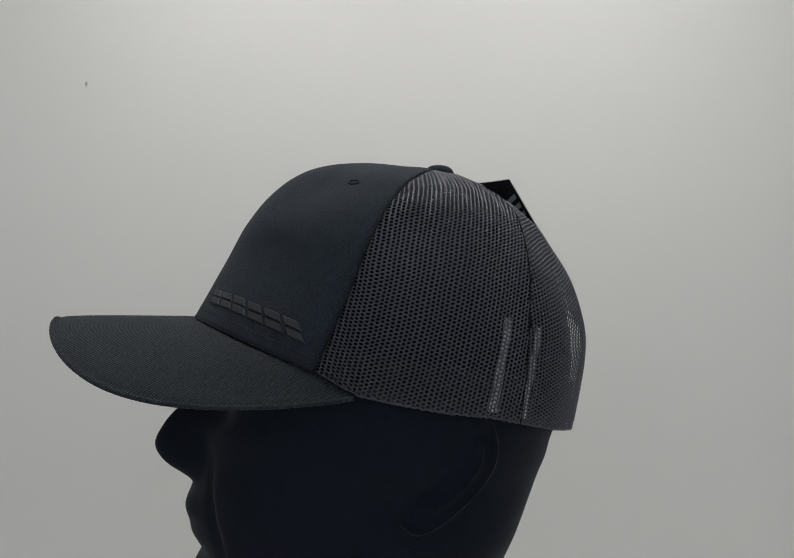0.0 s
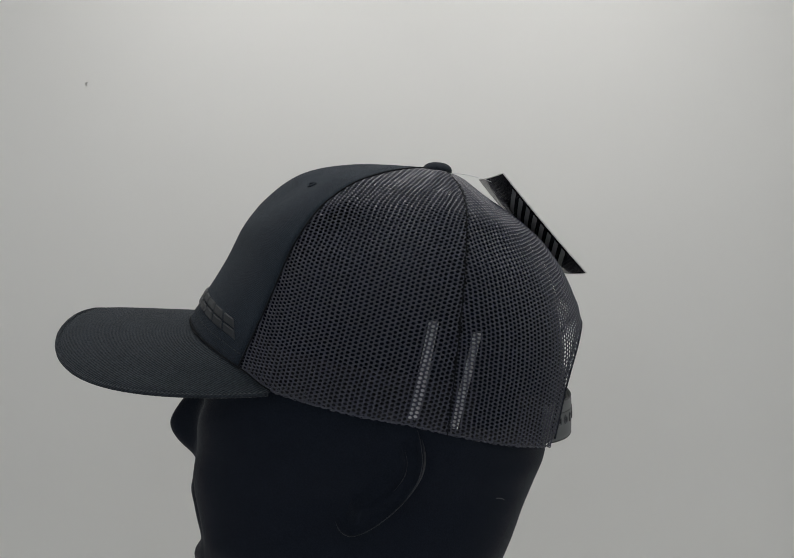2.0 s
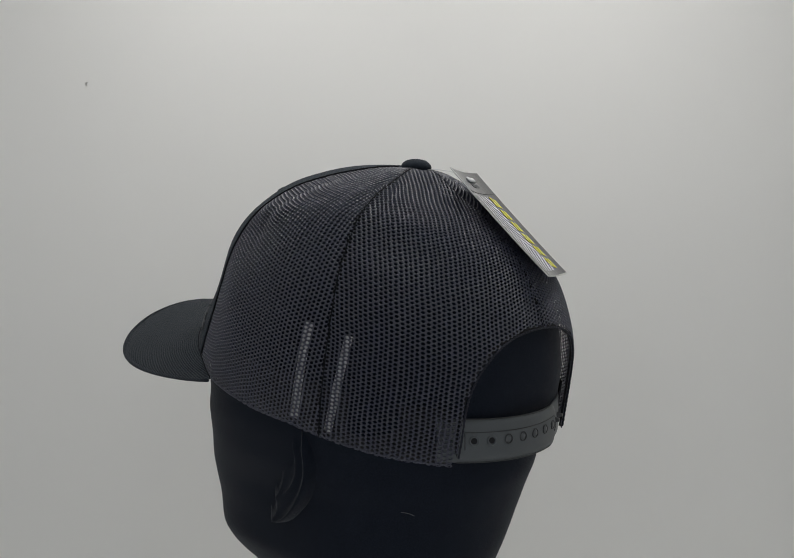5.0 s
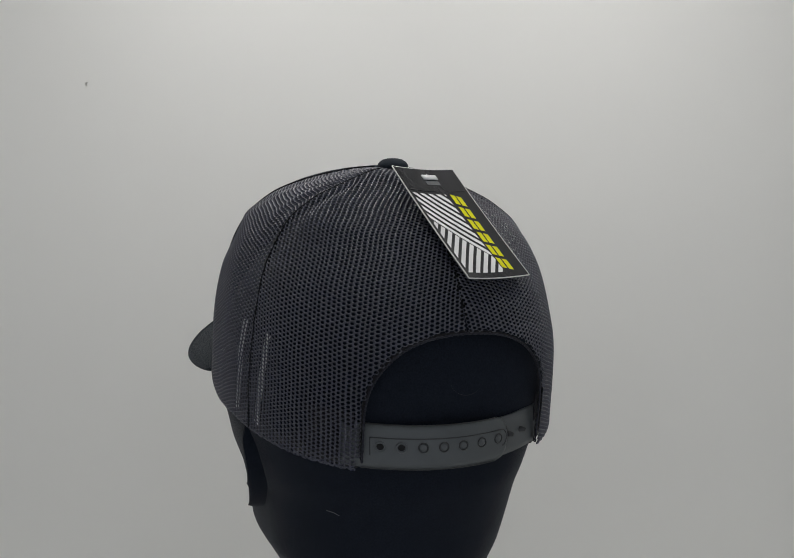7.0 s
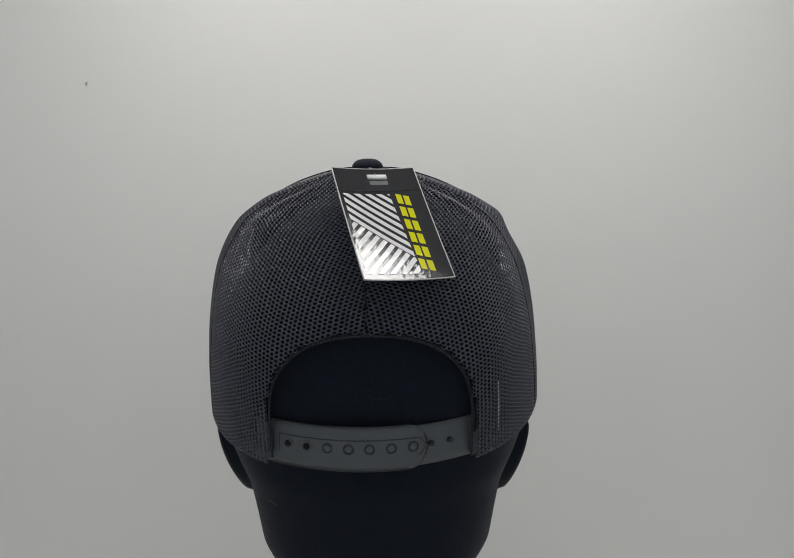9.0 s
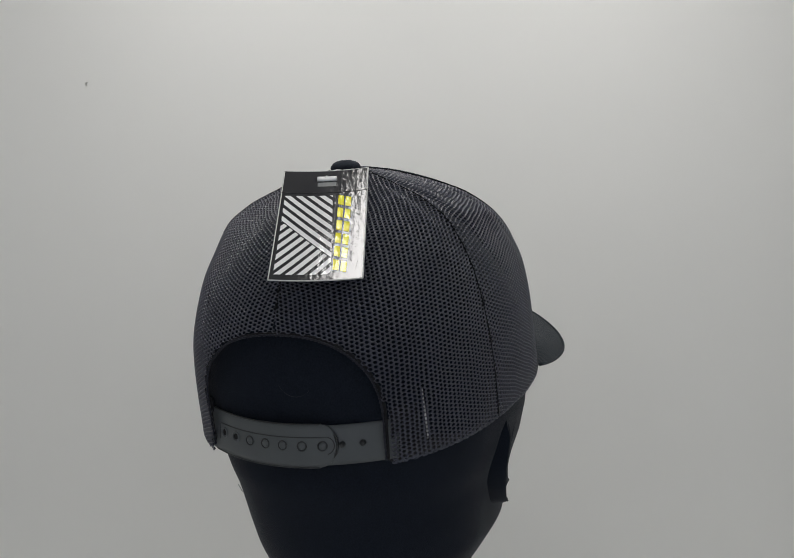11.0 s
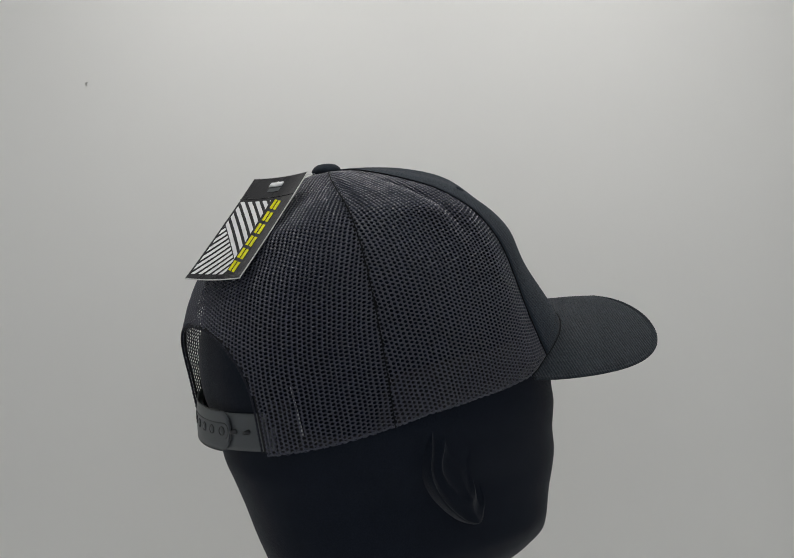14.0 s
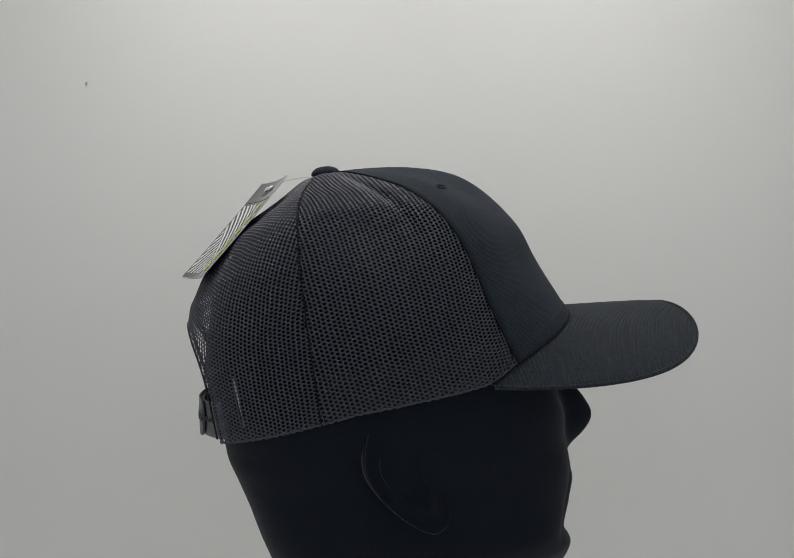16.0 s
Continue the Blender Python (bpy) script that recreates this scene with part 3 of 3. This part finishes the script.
def raised_mark():
    """Six slanted raised blocks in a row on the front panel's lower edge, each of two stacked bars with eased edges."""
    edges = np.linspace(-7.5, -38.0, 7)
    for k in range(6):
        b0, b1 = edges[k] - 0.5, edges[k + 1] + 0.5
        for w0, w1 in ((0.0, 0.46), (0.54, 1.0)):
            u, w = np.meshgrid(np.r_[0, np.linspace(0.06, 0.94, 9), 1], w0 + (w1 - w0) * np.r_[0, np.linspace(0.12, 0.88, 5), 1], indexing="ij")
            s = 0.884 + 0.004 * k / 5 + 0.048 * w
            b = np.radians(b0 + (b1 - b0) * u - 2.4 * (w - 0.5))
            high = np.full(u.shape, 3.6)
            high[0], high[-1], high[:, 0], high[:, -1] = 2.2, 2.2, 2.2, 2.2
            o = place(crown(b, s) + high[..., None] * crown_normal(b, s), CAP_BASE)
            part("raised_bar", shell(o, on_crown(b, s, 0.5)), M_LOGO, cap, "raised dark rubber bar", False)


def topstitch():
    """Dashes of thread along the front panel just above the visor."""
    pieces = []
    for k in range(64):
        b = np.radians(np.linspace(-41 + k * 1.285, -41 + k * 1.285 + 0.75, 4))
        pieces.append(tube(on_crown(b, 0.962 + 0 * b, 1.9), 0.00022, 4))
    ob = part("topstitch", join(*pieces), M_THREAD, cap, "fine topstitching in grey-black thread")
    tagged(ob, kind="stuff")
    # zigzag stitches where the visor's ends meet the mesh
    for side in (-1, 1):
        pieces = []
        for k in range(36):
            b = side * np.radians(np.linspace(43.5 + k * 0.5, 43.5 + k * 0.5 + 0.5, 3))
            pieces.append(tube(on_crown(b, 0.978 + 0.008 * math.sin(k * 2.1) + np.array([0, .006, 0.0]), 1.2), 0.00013, 4))
        ob = part("hem_stitch", join(*pieces), M_STITCH, cap, "fine grey zigzag stitching along the hem")
        tagged(ob, kind="stuff")


def strap():
    def at(x, dz, out):
        y = -227 + 0.00283 * x * x
        nx, ny = 0.00566 * x, -1.0
        k = 1 / np.sqrt(nx * nx + ny * ny)
        return np.stack([x + out * nx * k, y + out * ny * k, -185.5 + 0.0006 * x * x + 0.012 * x + dz + 0 * y], -1)

    def band(x0, x1, out, half, round_end, rise=0.0):
        xs = np.linspace(x0, x1, 60)
        h = np.full(60, half)
        if round_end:
            d = np.clip((x1 - xs) / (half * 0.8), 0, 1)
            h = half * np.sqrt(np.clip(1 - (1 - d) ** 2.6, 0.0, 1)) + 0.05
        w = np.linspace(-1, 1, 9)
        x = xs[:, None] + 0 * w[None]
        dz = h[:, None] * w[None] + rise
        bow = 0.6 * (1 - np.abs(w[None]) ** 6)
        return shell(place(at(x, dz, out + bow), CAP_BASE), place(at(x, dz, out - 2.2), CAP_BASE))

    part("outer_strap", band(-116, 54, 3.8, 21.5, True), M_PLASTIC, cap, "dark grey plastic snap strap with seven holes")
    part("inner_strap", band(110, -60, 0.2, 20.0, False, -0.5), M_PLASTIC, cap, "dark grey plastic snap strap with pegs")
    for k, x in enumerate((-82, -63, -42.5, -22, -1.5, 19.5, 40.5)):
        a = np.linspace(0, 2 * np.pi, 21)[:-1]
        r = 4.6
        ring = place(at(x + r * np.cos(a), r * np.sin(a), 4.7 + 0 * a), CAP_BASE)
        # rings round the pegs are dark: groove shade painted in
        hole = part("snap_hole", tube(ring, 0.00036 if k > 1 else 0.0005, 8, True), M_GROOVE_SHADE if k > 1 else M_PLASTIC, cap)
        rr = 3.2 if k < 2 else 3.9
        disc = place(at(x + rr * np.cos(a), rr * np.sin(a), 4.5 + 0 * a), CAP_BASE)
        if k < 2:
            # black disc in place of the open hole's shade
            part("hole_shade", (disc, [tuple(range(20))]), M_HOLE_SHADE, hole)
        else:
            top = place(at(x + 2.6 * np.cos(a), 2.6 * np.sin(a), 5.5 + 0 * a), CAP_BASE)
            n = 20
            fc = [(i, (i + 1) % n, n + (i + 1) % n, n + i) for i in range(n)] + [tuple(range(n, 2 * n))]
            part("peg_head", (np.concatenate([disc, top]), fc), M_PLASTIC, hole)
    # bare pegs, darkened in colour for their shade
    for x in (59, 78):
        a = np.linspace(0, 2 * np.pi, 13)[:-1]
        low = place(at(x + 3.2 * np.cos(a), 3.2 * np.sin(a), 0.6 + 0 * a), CAP_BASE)
        top = place(at(x + 1.9 * np.cos(a), 1.9 * np.sin(a), 7.0 + 0 * a), CAP_BASE)
        fc = [(i, (i + 1) % 12, 12 + (i + 1) % 12, 12 + i) for i in range(12)] + [tuple(range(12, 24))]
        part("snap_peg", (np.concatenate([low, top]), fc), M_GROOVE_SHADE, cap)
    # raised line round the row of holes, with the shade along it put into its dark colour
    xs = np.linspace(-91, 44, 40)
    line = np.concatenate([at(xs, 8.6 + 0 * xs, 4.4), at(44 + 8 * np.sin(np.linspace(0.2, 2.9, 9)), 8.6 * np.cos(np.linspace(0.2, 2.9, 9)), 4.4)])
    part("moulded_line", tube(place(line, CAP_BASE), 0.00028, 5), M_GROOVE_SHADE, cap)
    # thin dark tubes for the shadow along the strap's end and edges
    w = np.linspace(-1, 1, 25)
    tip = at(54.6 - 17.2 * np.abs(w) ** 2.6, 21.8 * w, 2.6)
    part("strap_shade_line", tube(place(tip, CAP_BASE), 0.0005, 5), M_GROOVE_SHADE, cap)
    for dz in (-21.7, 21.7):
        xs = np.linspace(-99, 37, 40)
        part("strap_shade_line", tube(place(at(xs, dz + 0 * xs, 3.4), CAP_BASE), 0.0004, 5), M_GROOVE_SHADE, cap)
    left = at(np.full(8, -91.0), np.linspace(-9, 8.6, 8), 4.4)
    part("moulded_line", tube(place(left, CAP_BASE), 0.00028, 5), M_GROOVE_SHADE, cap)


crown_back()
visor()
button()
eyelets()
lining_strips()
raised_mark()
topstitch()
strap()

# ---- the swing tag ----
TAG_BASE = LEVEL - 0.020 * UNIT
tag = tagged(new("swing_tag"), "glossy charcoal card tag with white stripes hanging on the cap", "tag")
tag.location = (0, 0, TAG_BASE)
TL, TR, BL, BR = (np.array(p) for p in ((-41.5, -148.8, 98.4), (47.1, -120.7, 102.1), (-4.5, -247.7, -19.4), (85.0, -220.1, -16.0)))
TAG_N = np.cross(BL - TL, TR - TL)
TAG_N = TAG_N / np.linalg.norm(TAG_N) * np.sign(TAG_N[2])


def on_tag(u, v, out=0.0):
    """u across from 0 to 1, v down from 0 to 1; the card is bowed a little."""
    u, v = (np.asarray(a, float)[..., None] for a in (u, v))
    p = TL * (1 - u) * (1 - v) + TR * u * (1 - v) + BL * (1 - u) * v + BR * u * v
    bow = 0.8 - 2.6 * (4 * u * (1 - u)) - 1.1 * (4 * v * (1 - v)) - 1.0 * (u - 0.5) * (v - 0.5) - 3.0 * (u - 0.5)
    return place(p + TAG_N * (bow + out), TAG_BASE)


def clip_poly(poly, a, b, c):
    """The part of a polygon where a*u + b*v <= c."""
    res = []
    for p, q in zip(poly, poly[1:] + poly[:1]):
        dp, dq = a * p[0] + b * p[1] - c, a * q[0] + b * q[1] - c
        if dp <= 0:
            res.append(p)
        if dp * dq < 0:
            k = dp / (dp - dq)
            res.append((p[0] + k * (q[0] - p[0]), p[1] + k * (q[1] - p[1])))
    return res


def print_on(name, poly, mat, out=0.35, label=""):
    """A flat printed shape, cut into small cells so that it follows the card's bow."""
    verts, faces = [], []
    for i in range(8):
        for j in range(12):
            p = poly
            for a, b, c in ((1, 0, (i + 1) / 8), (-1, 0, -i / 8), (0, 1, (j + 1) / 12), (0, -1, -j / 12)):
                p = clip_poly(p, a, b, c) if len(p) > 2 else []
            if len(p) > 2:
                n = len(verts)
                verts += [tuple(x) for x in on_tag([q[0] for q in p], [q[1] for q in p], out)]
                faces.append(tuple(range(n, n + len(p))))
    if faces:
        return part(name, (verts, faces), mat, tag, label)


def swing_tag():
    u, v = np.meshgrid(np.linspace(0, 1, 17), np.linspace(0, 1, 25), indexing="ij")
    part("card", shell(on_tag(u, v, 0.0), on_tag(u, v, -1.0)), M_CARD, tag, "glossy charcoal card", False)
    rim = [(a, 0) for a in np.linspace(0, 1, 12)] + [(1, a) for a in np.linspace(0, 1, 16)] + [(a, 1) for a in np.linspace(1, 0, 12)] + [(0, a) for a in np.linspace(1, 0, 16)]
    part("card_edge", tube(on_tag([a for a, _ in rim], [b for _, b in rim], -0.5), 0.00036, 5), M_EDGE, tag, "white cut edge of the card")
    part("crease", tube(on_tag(np.linspace(0, 1, 14), np.full(14, 0.215), 0.1), 0.00022, 5), M_CARD, tag)
    # stripes in two directions that meet along a sloping line
    field = [(0.045, 0.245), (0.60, 0.245), (0.66, 0.955), (0.045, 0.955)]
    for k in range(0, 9):
        c = 0.455 - 0.075 * k
        p = clip_poly(field, -0.56, 1, c - 0.004)
        p = clip_poly(p, 0.56, -1, -(c - 0.046)) if len(p) > 2 else []
        p = clip_poly(p, -0.56, 1, 0.455) if len(p) > 2 else []
        if len(p) > 2 and c <= 0.46:
            print_on("stripe", p, M_WHITE, label="white printed stripe")
    for k in range(-3, 14):
        c = 0.70 + 0.125 * k
        p = clip_poly(field, 0.56, -1, -0.462)
        p = clip_poly(p, 1, 1.47, c + 0.072) if len(p) > 2 else []
        p = clip_poly(p, -1, -1.47, -c) if len(p) > 2 else []
        if len(p) > 2:
            print_on("stripe", p, M_WHITE, label="white printed stripe")
    # six plain yellow blocks in a column, each of two bars
    ed = np.linspace(0.245, 0.945, 7)
    for k in range(6):
        a, b = ed[k] + 0.014, ed[k + 1] - 0.014
        for lo, hi in ((0.67, 0.735), (0.755, 0.82)):
            print_on("yellow_bar", [(lo, a + 0.2 * (lo - 0.75)), (hi, a + 0.2 * (hi - 0.75)), (hi, b + 0.2 * (hi - 0.75)), (lo, b + 0.2 * (lo - 0.75))], M_YELLOW, label="yellow printed bar")
    # dull stripes on the reverse
    for k in range(8):
        v0 = 0.14 + 0.085 * k
        print_on("back_stripe", [(0.05, v0), (0.62, v0 + 0.17), (0.62, v0 + 0.215), (0.05, v0 + 0.045)], M_BACKPRINT, -1.35, "grey stripe printed on the reverse")
    uu, vv = np.meshgrid(np.linspace(0.40, 0.63, 4), np.linspace(0.065, 0.105, 3), indexing="ij")
    part("hanger_slot", shell(on_tag(uu, vv, 1.6), on_tag(uu, vv, 0.2)), M_CLEAR, tag, "white nylon fastener in the slot")
    # grey patch laid on the card as the slot's shadow below the fastener
    print_on("slot_shadow", [(0.41, 0.115), (0.63, 0.115), (0.63, 0.155), (0.41, 0.155)], M_PLASTIC, 0.3)
    hook = on_tag([0.5], [0.075], 2.0)[0]
    end = place(np.array([-3.0, -85.0, 105.0]), TAG_BASE)
    t = np.linspace(0, 1, 14)[:, None]
    path = hook * (1 - t) + end * t + np.array([0, 0, 0.0015]) * (t * (1 - t) * 4)
    part("loop", tube(path, 0.00022, 5), M_CLEAR, tag, "thin clear nylon loop")


swing_tag()


# ---- all three turn together on the stand ----
TURN = (107.5, 101.25, 95.0, 88.75, 82.6, 76.75, 71.0, 65.25, 59.5, 53.7, 47.87, 42.03, 36.19, 30.2, 24.0, 17.8, 11.7, 5.9, 0.33,
        -5.3, -11.05, -16.8, -22.55, -28.3, -34.0, -39.75, -45.65, -51.85, -58.1, -64.1, -69.7, -75.2, -80.7)


LEAN, TIP = 0.3, 0.3     # degrees


def motions():
    for thing, base in ((head, 0.0), (lint, 0.0), (cap, CAP_BASE), (tag, TAG_BASE)):
        # the stand leans a touch to one side, and the head is tipped back a touch on it
        walk(thing, [(0.5 * k, pose(0, 0, LEVEL, 0, -LEAN) @ pose(0, 0, 0, 0, 0, a) @ pose(0, 0, 0, TIP) @ pose(0, 0, base - LEVEL)) for k, a in enumerate(TURN)])


motions()
